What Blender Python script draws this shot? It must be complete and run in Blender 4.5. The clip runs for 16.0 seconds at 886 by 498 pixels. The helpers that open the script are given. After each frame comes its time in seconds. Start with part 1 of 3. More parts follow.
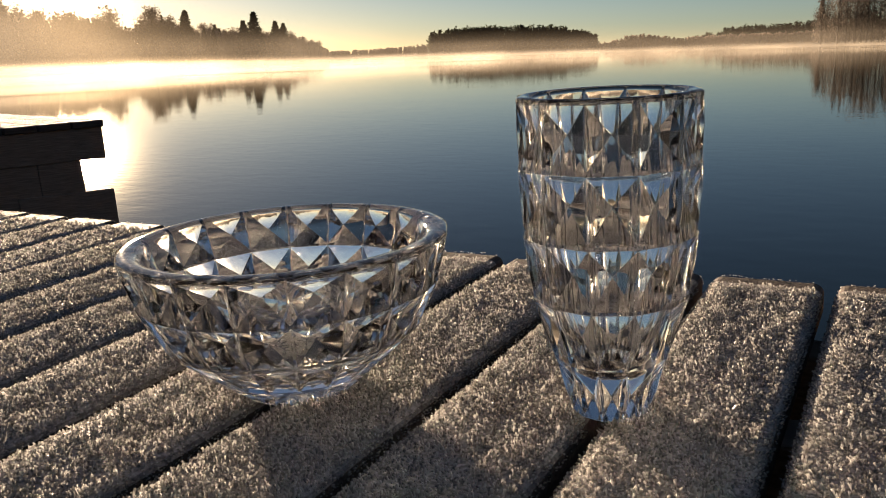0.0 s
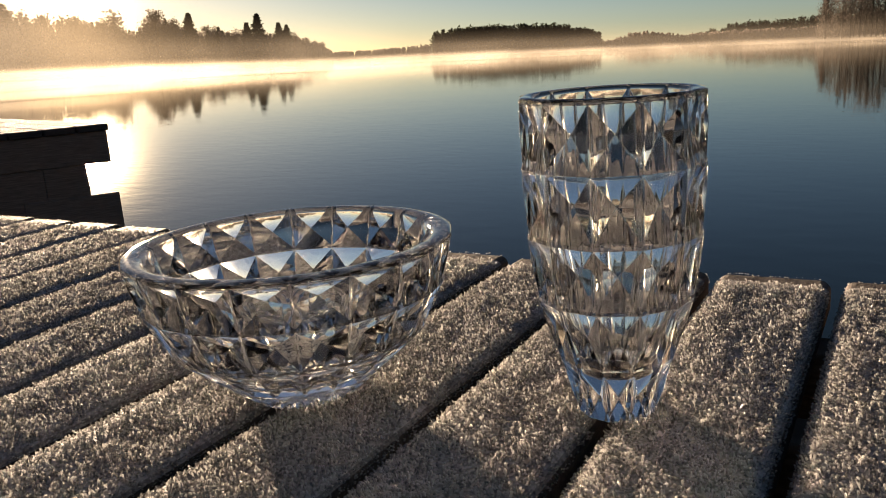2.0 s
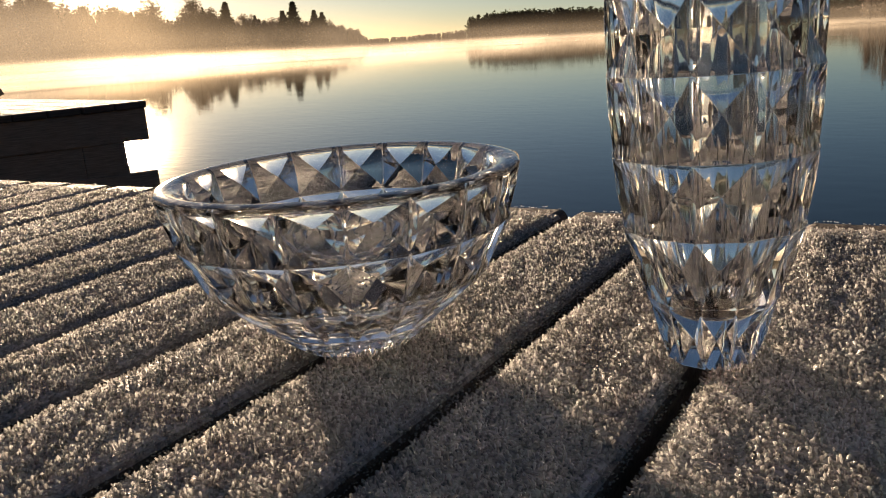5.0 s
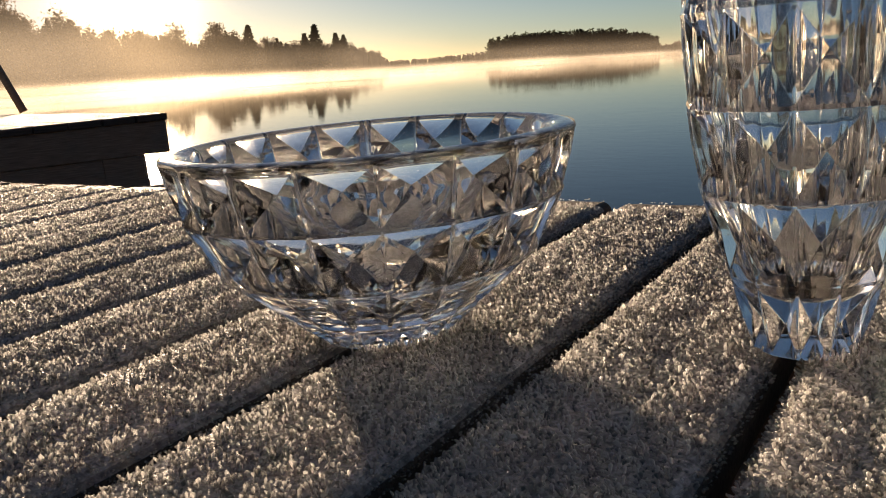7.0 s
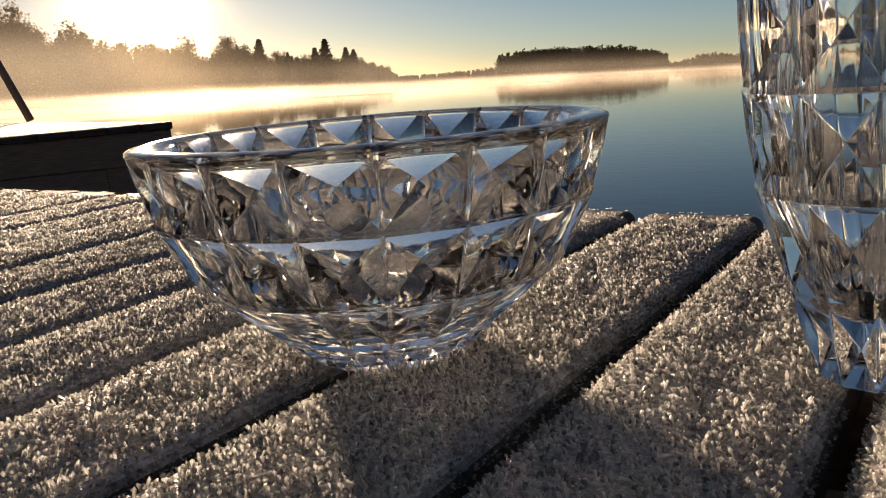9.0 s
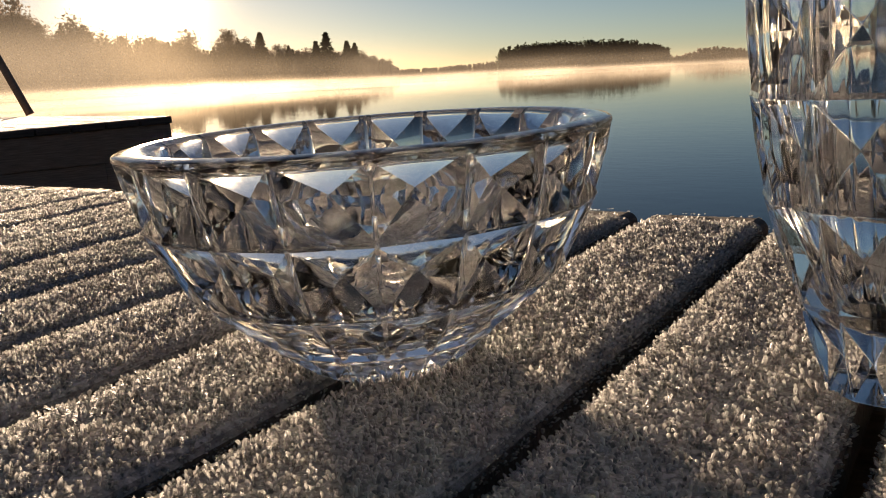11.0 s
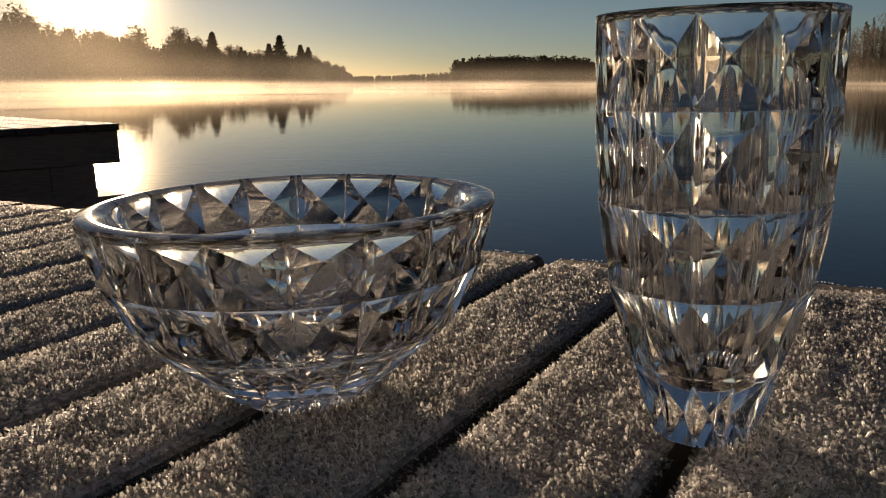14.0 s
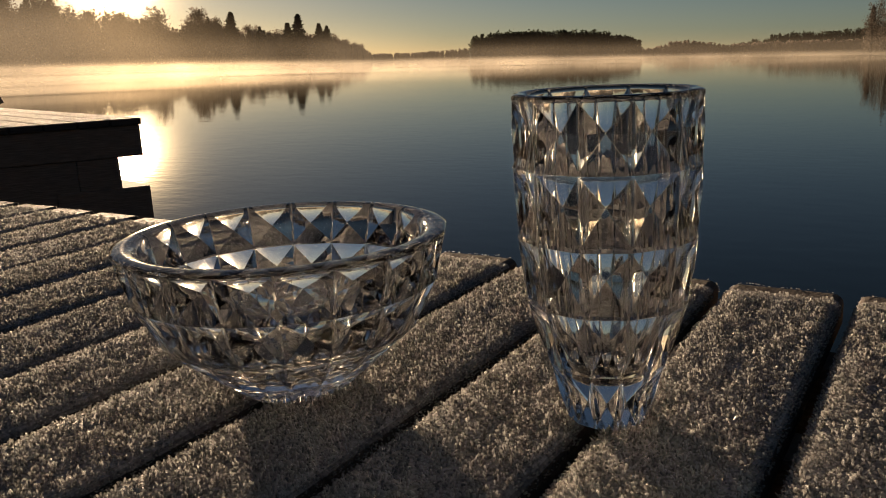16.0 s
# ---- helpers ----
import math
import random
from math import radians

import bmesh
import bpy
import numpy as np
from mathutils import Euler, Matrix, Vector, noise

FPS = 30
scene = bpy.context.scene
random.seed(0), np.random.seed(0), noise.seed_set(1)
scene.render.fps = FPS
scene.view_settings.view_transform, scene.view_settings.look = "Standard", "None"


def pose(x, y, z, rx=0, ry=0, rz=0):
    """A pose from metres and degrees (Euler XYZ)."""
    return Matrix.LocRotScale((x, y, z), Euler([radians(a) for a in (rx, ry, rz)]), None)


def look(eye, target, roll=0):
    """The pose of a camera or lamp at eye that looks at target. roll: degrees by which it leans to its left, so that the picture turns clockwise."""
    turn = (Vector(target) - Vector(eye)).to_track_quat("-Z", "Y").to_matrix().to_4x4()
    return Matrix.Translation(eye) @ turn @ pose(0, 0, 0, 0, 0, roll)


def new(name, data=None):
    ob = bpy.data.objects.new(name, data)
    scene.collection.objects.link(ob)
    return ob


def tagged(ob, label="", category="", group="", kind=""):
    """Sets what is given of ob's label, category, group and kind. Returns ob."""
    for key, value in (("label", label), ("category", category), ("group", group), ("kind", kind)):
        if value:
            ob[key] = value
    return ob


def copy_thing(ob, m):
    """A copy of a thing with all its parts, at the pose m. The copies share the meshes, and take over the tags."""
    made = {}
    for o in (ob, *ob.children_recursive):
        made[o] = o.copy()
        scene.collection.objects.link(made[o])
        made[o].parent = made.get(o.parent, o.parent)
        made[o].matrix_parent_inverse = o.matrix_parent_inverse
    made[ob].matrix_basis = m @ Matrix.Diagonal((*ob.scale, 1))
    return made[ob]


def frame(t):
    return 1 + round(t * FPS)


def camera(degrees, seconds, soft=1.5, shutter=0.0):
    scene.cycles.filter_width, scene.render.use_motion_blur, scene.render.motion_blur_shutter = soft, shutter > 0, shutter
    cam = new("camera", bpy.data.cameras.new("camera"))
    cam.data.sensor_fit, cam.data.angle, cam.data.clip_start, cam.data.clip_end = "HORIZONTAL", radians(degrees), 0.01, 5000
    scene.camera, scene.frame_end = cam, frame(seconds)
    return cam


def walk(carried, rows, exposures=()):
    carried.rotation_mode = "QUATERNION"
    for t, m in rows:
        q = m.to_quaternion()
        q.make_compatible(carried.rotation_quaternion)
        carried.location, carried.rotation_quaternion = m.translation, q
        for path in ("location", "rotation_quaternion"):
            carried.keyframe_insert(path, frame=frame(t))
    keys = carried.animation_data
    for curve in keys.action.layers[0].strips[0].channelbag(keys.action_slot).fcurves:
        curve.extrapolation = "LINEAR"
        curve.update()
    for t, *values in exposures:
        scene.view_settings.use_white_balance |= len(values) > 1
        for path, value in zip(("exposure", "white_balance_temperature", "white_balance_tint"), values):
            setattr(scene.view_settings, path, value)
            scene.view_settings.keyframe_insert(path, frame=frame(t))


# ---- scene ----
cam = camera(55.2, 16.0, soft=0.8)
PATH = [
    (0, (0.061, -0.89, 0.26), (-0.885, 0.805, -0.222), -3.4),
    (0.5, (0.062, -0.89, 0.261), (-0.889, 0.803, -0.219), -3.6),
    (1, (0.062, -0.889, 0.262), (-0.892, 0.802, -0.217), -3.9),
    (1.5, (0.062, -0.888, 0.262), (-0.893, 0.802, -0.217), -4.1),
    (2, (0.061, -0.888, 0.261), (-0.896, 0.8, -0.221), -4.1),
    (2.5, (0.06, -0.887, 0.257), (-0.898, 0.8, -0.228), -4.0),
    (3, (0.055, -0.881, 0.251), (-0.906, 0.802, -0.242), -4.1),
    (3.5, (0.047, -0.874, 0.24), (-0.925, 0.798, -0.268), -4.3),
    (4, (0.035, -0.867, 0.23), (-0.959, 0.79, -0.285), -4.5),
    (6.5, (-0.022, -0.818, 0.178), (-1.084, 0.809, -0.297), -5.3),
    (7, (-0.035, -0.806, 0.167), (-1.106, 0.82, -0.288), -5.1),
    (7.5, (-0.046, -0.795, 0.156), (-1.126, 0.829, -0.285), -4.7),
    (8, (-0.056, -0.786, 0.157), (-1.152, 0.834, -0.26), -5.0),
    (8.5, (-0.066, -0.767, 0.152), (-1.159, 0.856, -0.263), -4.8),
    (9, (-0.072, -0.754, 0.149), (-1.16, 0.871, -0.271), -4.6),
    (11.5, (-0.078, -0.741, 0.154), (-1.167, 0.879, -0.282), -4.5),
    (12, (-0.076, -0.742, 0.155), (-1.16, 0.88, -0.285), -4.6),
    (12.5, (-0.075, -0.741, 0.155), (-1.145, 0.886, -0.298), -4.3),
    (13, (-0.061, -0.755, 0.163), (-1.11, 0.888, -0.282), -3.6),
    (13.5, (-0.036, -0.774, 0.182), (-1.046, 0.898, -0.249), -2.8),
    (14, (-0.014, -0.793, 0.197), (-0.999, 0.896, -0.222), -1.8),
    (14.5, (0.009, -0.815, 0.226), (-0.973, 0.88, -0.181), -1.3),
    (15, (0.035, -0.838, 0.24), (-0.956, 0.848, -0.181), -2.0),
    (15.5, (0.062, -0.857, 0.247), (-0.947, 0.81, -0.205), -2.5),
    (16, (0.082, -0.867, 0.253), (-0.942, 0.786, -0.216), -2.8),
]
# seconds, stops, kelvin, tint
EXPOSURES = [(0, 1.44, 8200, 18), (3, 1.44, 8200, 18), (9, 1.4, 8150, 18), (11.4, 1.36, 8150, 18), (12, 0.94, 8100, 18), (13.5, 0.82, 8200, 18), (14.5, 0.79, 8500, 18), (15.0, 0.58, 8800, 18), (16, 0.5, 8900, 18)]
# the dock lies a little out of level: its own frame, in which the path is given
UP = Vector((0.018, 0.0297, 1.0)).normalized()
DECK = UP.rotation_difference(Vector((0, 0, 1))).to_matrix().to_4x4()
walk(cam, [(t, DECK @ look(e, g, r)) for t, e, g, r in PATH], EXPOSURES)

# ---- world, sun, exposure ----
SUN_AZ, SUN_EL = radians(-51.9), radians(5.4)
SUN_DIR = Vector((math.sin(SUN_AZ) * math.cos(SUN_EL), math.cos(SUN_AZ) * math.cos(SUN_EL), math.sin(SUN_EL)))
world = bpy.data.worlds.new("world")
scene.world = world
world.use_nodes = True
wn, wl = world.node_tree.nodes, world.node_tree.links
wn.clear()
sky = wn.new("ShaderNodeTexSky")
sky.sky_type = "NISHITA"
sky.sun_disc = False
sky.sun_elevation, sky.sun_rotation = SUN_EL, SUN_AZ
sky.air_density, sky.dust_density, sky.ozone_density = 0.65, 0.15, 2.6
bg = wn.new("ShaderNodeBackground")
bg.inputs["Strength"].default_value = 0.034
wl.new(sky.outputs[0], bg.inputs["Color"])
# the hazy aureole round the low sun
tc = wn.new("ShaderNodeTexCoord")
dot = wn.new("ShaderNodeVectorMath")
dot.operation = "DOT_PRODUCT"
dot.inputs[1].default_value = SUN_DIR
wl.new(tc.outputs["Generated"], dot.inputs[0])


def aureole(power, strength, color):
    cl = wn.new("ShaderNodeMath")
    cl.operation = "MAXIMUM"
    cl.inputs[1].default_value = 0.0
    wl.new(dot.outputs["Value"], cl.inputs[0])
    pw = wn.new("ShaderNodeMath")
    pw.operation = "POWER"
    pw.inputs[1].default_value = power
    wl.new(cl.outputs[0], pw.inputs[0])
    mu = wn.new("ShaderNodeMath")
    mu.operation = "MULTIPLY"
    mu.inputs[1].default_value = strength
    wl.new(pw.outputs[0], mu.inputs[0])
    b = wn.new("ShaderNodeBackground")
    b.inputs["Color"].default_value = (*color, 1)
    wl.new(mu.outputs[0], b.inputs["Strength"])
    return b


def add_shaders(a, b):
    s = wn.new("ShaderNodeAddShader")
    wl.new(a.outputs[0], s.inputs[0])
    wl.new(b.outputs[0], s.inputs[1])
    return s


total = add_shaders(add_shaders(add_shaders(add_shaders(bg, aureole(9000, 500.0, (1.0, 0.86, 0.62))), aureole(2000, 7.0, (1.0, 0.80, 0.50))), aureole(650, 1.3, (1.0, 0.82, 0.52))), aureole(60, 0.008, (1.0, 0.72, 0.40)))
wo = wn.new("ShaderNodeOutputWorld")
wl.new(total.outputs[0], wo.inputs["Surface"])

sun_data = bpy.data.lights.new("sun", "SUN")
sun_data.energy, sun_data.angle, sun_data.color = 5.0, radians(2.0), (1.0, 0.865, 0.71)
sun = new("sun", sun_data)
sun.matrix_world = look(SUN_DIR * 50, (0, 0, 0))


# ---- materials ----
class Mat:
    """A node material under construction."""

    def __init__(self, name, **values):
        self.m = bpy.data.materials.new(name)
        self.m.use_nodes = True
        self.t = self.m.node_tree
        self.p = self.t.nodes["Principled BSDF"]
        self.out = self.t.nodes["Material Output"]
        for k, v in values.items():
            self.set(k.replace("_", " "), v)

    def set(self, key, v):
        s = self.p.inputs[key]
        s.default_value = (*v, 1) if isinstance(v, tuple) and len(v) == 3 and s.type == "RGBA" else v

    def node(self, kind, **inputs):
        n = self.t.nodes.new(kind)
        for k, v in inputs.items():
            n.inputs[k.replace("_", " ")].default_value = v
        return n

    def link(self, a, b):
        self.t.links.new(a, b)

    def coords(self, scale=(1, 1, 1), which="Object"):
        c, mp = self.node("ShaderNodeTexCoord"), self.node("ShaderNodeMapping")
        mp.inputs["Scale"].default_value = scale
        self.link(c.outputs[which], mp.inputs["Vector"])
        return mp.outputs["Vector"]

    def noise(self, scale, detail=4.0, vec=None, rough=0.55):
        n = self.node("ShaderNodeTexNoise", Scale=scale, Detail=detail, Roughness=rough)
        if vec is not None:
            self.link(vec, n.inputs["Vector"])
        return n.outputs["Fac"]

    def ramp(self, fac, stops):
        r = self.node("ShaderNodeValToRGB")
        e = r.color_ramp.elements
        while len(e) < len(stops):
            e.new(0.5)
        for el, (pos, col) in zip(e, stops):
            el.position, el.color = pos, (*col, 1)
        self.link(fac, r.inputs["Fac"])
        return r.outputs["Color"]

    def mix(self, fac, a, b):
        n = self.t.nodes.new("ShaderNodeMix")
        n.data_type = "RGBA"
        for sock, v in ((n.inputs[0], fac), (n.inputs[6], a), (n.inputs[7], b)):
            if isinstance(v, (int, float)):
                sock.default_value = v
            elif isinstance(v, tuple):
                sock.default_value = (*v, 1)
            else:
                self.link(v, sock)
        return n.outputs[2]

    def bump(self, height, strength, distance):
        b = self.node("ShaderNodeBump", Strength=strength, Distance=distance)
        self.link(height, b.inputs["Height"])
        self.link(b.outputs["Normal"], self.p.inputs["Normal"])

    def base(self, col):
        self.link(col, self.p.inputs["Base Color"])


def mat_glass():
    """Lead crystal: clear and sharp, with a share of rougher glass added to spread the sun's glints."""
    m = Mat("crystal_glass")
    m.bump(m.noise(85.0, 2.0, m.coords((1.0, 1.0, 0.25))), 0.05, 0.004)
    normal = m.p.inputs["Normal"].links[0].from_socket
    both = m.node("ShaderNodeMixShader", Fac=0.25)
    for k, rough in ((1, 0.004), (2, 0.065)):
        g = m.node("ShaderNodeBsdfGlass", Roughness=rough, IOR=1.57)
        g.inputs["Color"].default_value = (0.992, 0.992, 0.988, 1)
        m.link(normal, g.inputs["Normal"])
        m.link(g.outputs[0], both.inputs[k])
    m.t.nodes.remove(m.p)
    m.link(both.outputs[0], m.out.inputs["Surface"])
    return m.m


def mat_frost(name, color):
    """Hoar crystals: bright, half see-through, with a glint."""
    m = Mat(name, Roughness=0.32, Specular_IOR_Level=0.9)
    info = m.node("ShaderNodeNewGeometry")
    col = m.ramp(info.outputs["Random Per Island"], ((0.0, tuple(c * 0.6 for c in color)), (0.75, color), (1.0, (0.95, 0.95, 0.95))))
    m.base(col)
    tr = m.node("ShaderNodeBsdfTranslucent")
    through_col = m.ramp(info.outputs["Random Per Island"], ((0.0, (0.28, 0.273, 0.265)), (0.5, (0.86, 0.84, 0.82)), (0.7, (1.0, 0.985, 0.965))))
    m.link(through_col, tr.inputs["Color"])
    rf = m.node("ShaderNodeBsdfRefraction", Roughness=0.74, IOR=1.3)
    m.link(through_col, rf.inputs["Color"])
    inner = m.node("ShaderNodeMixShader", Fac=0.75)
    m.link(tr.outputs[0], inner.inputs[1])
    m.link(rf.outputs[0], inner.inputs[2])
    clear = m.node("ShaderNodeBsdfTransparent")
    ice = m.node("ShaderNodeMixShader", Fac=0.24)
    mx = m.node("ShaderNodeMixShader", Fac=0.8)
    m.link(m.p.outputs[0], mx.inputs[1])
    m.link(inner.outputs[0], mx.inputs[2])
    m.link(mx.outputs[0], ice.inputs[1])
    m.link(clear.outputs[0], ice.inputs[2])
    m.link(ice.outputs[0], m.out.inputs["Surface"])
    return m.m


def mat_board():
    """Grey-brown deck timber under a thin crust of rime."""
    m = Mat("frosted_deck_wood", Roughness=0.75)
    v = m.coords((30, 1.6, 30))
    grain = m.noise(6.0, 6.0, v)
    wood = m.ramp(grain, ((0.3, (0.045, 0.032, 0.024)), (0.7, (0.13, 0.095, 0.07))))
    rime = m.noise(260.0, 3.0, m.coords())
    patches = m.noise(14.0, 3.0, m.coords())
    geo = m.node("ShaderNodeNewGeometry")
    sep = m.node("ShaderNodeSeparateXYZ")
    m.link(geo.outputs["True Normal"], sep.inputs[0])
    up = m.node("ShaderNodeMapRange")
    up.inputs["From Min"].default_value, up.inputs["From Max"].default_value = 0.2, 0.8
    m.link(sep.outputs["Z"], up.inputs["Value"])
    own = m.node("ShaderNodeSeparateXYZ")
    m.link(m.coords(), own.inputs[0])
    ragged = m.node("ShaderNodeMath")
    ragged.operation = "MULTIPLY_ADD"
    ragged.inputs[1].default_value = 0.012
    m.link(m.noise(60.0, 2.0, m.coords()), ragged.inputs[0])
    m.link(own.outputs["Y"], ragged.inputs[2])
    inland = m.node("ShaderNodeMapRange")
    inland.inputs["From Min"].default_value, inland.inputs["From Max"].default_value = -0.015, -0.0185
    m.link(ragged.outputs[0], inland.inputs["Value"])
    sp = m.ramp(rime, ((0.34, (0.35, 0.35, 0.35)), (0.6, (1, 1, 1))))
    mul = m.node("ShaderNodeMath")
    mul.operation = "MULTIPLY"
    m.link(sp, mul.inputs[0])
    m.link(up.outputs[0], mul.inputs[1])
    bare = m.node("ShaderNodeMath")
    bare.operation = "MULTIPLY"
    m.link(mul.outputs[0], bare.inputs[0])
    m.link(inland.outputs[0], bare.inputs[1])
    icy = m.ramp(patches, ((0.3, (0.36, 0.335, 0.315)), (0.7, (0.56, 0.535, 0.51))))
    m.base(m.mix(bare.outputs[0], wood, icy))
    m.bump(rime, 0.8, 0.002)
    return m.m


def mat_dark_wood():
    m = Mat("weathered_dark_wood", Roughness=0.8)
    g = m.noise(5.0, 6.0, m.coords((3, 3, 40)))
    m.base(m.ramp(g, ((0.3, (0.19, 0.13, 0.09)), (0.7, (0.36, 0.26, 0.19)))))
    m.bump(g, 0.5, 0.004)
    return m.m


def mat_water():
    m = Mat("lake_water", Base_Color=(0.003, 0.008, 0.009), Roughness=0.0, IOR=1.2)
    a = m.noise(0.55, 3.0, m.coords((1, 1, 1)))
    b = m.noise(5.0, 2.0, m.coords((1, 1.6, 1)))
    add = m.node("ShaderNodeMath")
    add.operation = "MULTIPLY_ADD"
    add.inputs[1].default_value = 0.5
    m.link(b, add.inputs[0])
    m.link(a, add.inputs[2])
    m.bump(add.outputs[0], 0.032, 0.05)
    return m.m


def mat_foliage(name, dark, light):
    m = Mat(name, Roughness=0.85)
    geo = m.node("ShaderNodeNewGeometry")
    big = m.noise(0.3, 2.0, m.coords())
    col = m.ramp(geo.outputs["Random Per Island"], ((0.0, dark), (1.0, light)))
    m.base(m.mix(big, col, tuple(c * 0.7 for c in dark)))
    tr = m.node("ShaderNodeBsdfTranslucent")
    m.link(col, tr.inputs["Color"])
    mx = m.node("ShaderNodeMixShader", Fac=0.5)
    m.link(m.p.outputs[0], mx.inputs[1])
    m.link(tr.outputs[0], mx.inputs[2])
    m.link(mx.outputs[0], m.out.inputs["Surface"])
    return m.m


def mat_mist(name, height, density, size, torn):
    """Thin sunlit vapour, thickest at the water and torn towards its top."""
    m = Mat(name)
    tr = m.node("ShaderNodeBsdfTranslucent")
    tr.inputs["Color"].default_value = (0.95, 0.85, 0.71, 1)
    df = m.node("ShaderNodeBsdfDiffuse")
    df.inputs["Color"].default_value = (0.9, 0.9, 0.9, 1)
    body = m.node("ShaderNodeMixShader", Fac=0.25)
    m.link(tr.outputs[0], body.inputs[1])
    m.link(df.outputs[0], body.inputs[2])
    ahead = m.node("ShaderNodeBsdfRefraction", Roughness=0.8, IOR=1.17)
    ahead.inputs["Color"].default_value = (1.0, 0.80, 0.52, 1)
    vapour = m.node("ShaderNodeMixShader", Fac=0.016 if height < 2 else 0.006)
    m.link(body.outputs[0], vapour.inputs[1])
    m.link(ahead.outputs[0], vapour.inputs[2])
    clear = m.node("ShaderNodeBsdfTransparent")
    c = m.node("ShaderNodeTexCoord")
    sep = m.node("ShaderNodeSeparateXYZ")
    m.link(c.outputs["Object"], sep.inputs[0])
    up = m.node("ShaderNodeMapRange")
    up.inputs["From Min"].default_value, up.inputs["From Max"].default_value = 0.0, height
    up.inputs["To Min"].default_value, up.inputs["To Max"].default_value = 1.0, 0.0
    m.link(sep.outputs["Z"], up.inputs["Value"])
    mp = m.node("ShaderNodeMapping")
    mp.inputs["Scale"].default_value = (1 / size, 1 / size, 1 / (size * 0.7))
    m.link(c.outputs["Object"], mp.inputs["Vector"])
    wisps = m.noise(1.0, 5.0, mp.outputs["Vector"], 0.6)
    stretch = m.node("ShaderNodeMapRange")
    stretch.inputs["From Min"].default_value, stretch.inputs["From Max"].default_value = 0.32, 0.72
    m.link(wisps, stretch.inputs["Value"])
    curve = m.node("ShaderNodeFloatCurve")
    pts = curve.mapping.curves[0].points
    pts[0].location, pts[1].location = (0, 0), (1, 0.0)
    pts.new(0.3, 0.22)
    pts.new(0.8, 0.95)
    curve.mapping.update()
    m.link(up.outputs[0], curve.inputs["Value"])
    low = m.node("ShaderNodeMath")
    low.operation = "MULTIPLY"
    m.link(curve.outputs[0], low.inputs[0])
    plus = m.node("ShaderNodeMath")
    plus.operation = "MULTIPLY_ADD"
    plus.inputs[1].default_value, plus.inputs[2].default_value = torn, 1.0 - torn
    m.link(stretch.outputs[0], plus.inputs[0])
    m.link(plus.outputs[0], low.inputs[1])
    dens = m.node("ShaderNodeMath")
    dens.operation = "MULTIPLY"
    dens.use_clamp = True
    dens.inputs[1].default_value = density
    ends = m.node("ShaderNodeAttribute")
    ends.attribute_name = "fade"
    thin = m.node("ShaderNodeMath")
    thin.operation = "MULTIPLY"
    m.link(low.outputs[0], thin.inputs[0])
    m.link(ends.outputs["Fac"], thin.inputs[1])
    m.link(thin.outputs[0], dens.inputs[0])
    mx = m.node("ShaderNodeMixShader")
    m.link(dens.outputs[0], mx.inputs["Fac"])
    m.link(clear.outputs[0], mx.inputs[1])
    m.link(vapour.outputs[0], mx.inputs[2])
    m.link(mx.outputs[0], m.out.inputs["Surface"])
    return m.m


GLASS, BOARD, DARK, WATER = mat_glass(), mat_board(), mat_dark_wood(), mat_water()
FROST = mat_frost("hoar_frost", (0.84, 0.82, 0.80))
NEEDLES = mat_foliage("spruce_needles", (0.020, 0.026, 0.018), (0.06, 0.07, 0.05))
# rimed twigs, lightened so their colour also carries haze and backlit glow
RIMED_HAZED = mat_foliage("rimed_hazed_twigs", (0.13, 0.105, 0.088), (0.32, 0.27, 0.235))
# the same twigs without that lift, for the nearer shores
THICKET = mat_foliage("brown_twigs", (0.055, 0.045, 0.037), (0.15, 0.125, 0.105))
BARK = mat_foliage("bark", (0.05, 0.04, 0.03), (0.10, 0.08, 0.06))
SHORE = mat_foliage("shore_scrub", (0.05, 0.042, 0.03), (0.09, 0.075, 0.055))


# ---- small builders ----
def mesh_of(name, verts, faces, material, smooth=False):
    me = bpy.data.meshes.new(name)
    me.from_pydata([tuple(v) for v in verts], [], faces)
    me.materials.append(material)
    if smooth:
        me.shade_smooth()
    me.update()
    return me


def mesh_np(name, verts, tris, material):
    """A mesh from numpy arrays of triangles."""
    me = bpy.data.meshes.new(name)
    me.vertices.add(len(verts))
    me.vertices.foreach_set("co", np.asarray(verts, np.float32).ravel())
    n = len(tris)
    me.loops.add(n * 3)
    me.loops.foreach_set("vertex_index", np.asarray(tris, np.int32).ravel())
    me.polygons.add(n)
    me.polygons.foreach_set("loop_start", np.arange(0, n * 3, 3, dtype=np.int32))
    me.materials.append(material)
    me.update(calc_edges=True)
    return me


def part(name, data, parent, label="", kind=""):
    """Links a mesh as one object under a thing or a part."""
    ob = new(name, data)
    ob.parent = parent
    return tagged(ob, label, kind=kind)


def bm_mesh(name, bm, material, smooth=False):
    me = bpy.data.meshes.new(name)
    bm.normal_update()
    bm.to_mesh(me)
    bm.free()
    me.materials.append(material)
    if smooth:
        me.shade_smooth()
    return me


def box_mesh(name, lo, hi, material, bevel=0.003, segments=2):
    bm = bmesh.new()
    bmesh.ops.create_cube(bm, size=1.0)
    for v in bm.verts:
        v.co = Vector([lo[i] + (v.co[i] + 0.5) * (hi[i] - lo[i]) for i in range(3)])
    if bevel:
        bmesh.ops.bevel(bm, geom=bm.edges[:], offset=bevel, segments=segments, profile=0.5, affect="EDGES")
    return bm_mesh(name, bm, material)


def empty(name, at=(0, 0, 0), rz=0.0):
    ob = new(name)
    ob.empty_display_size = 0.05
    ob.matrix_world = pose(*at, 0, 0, rz)
    return ob


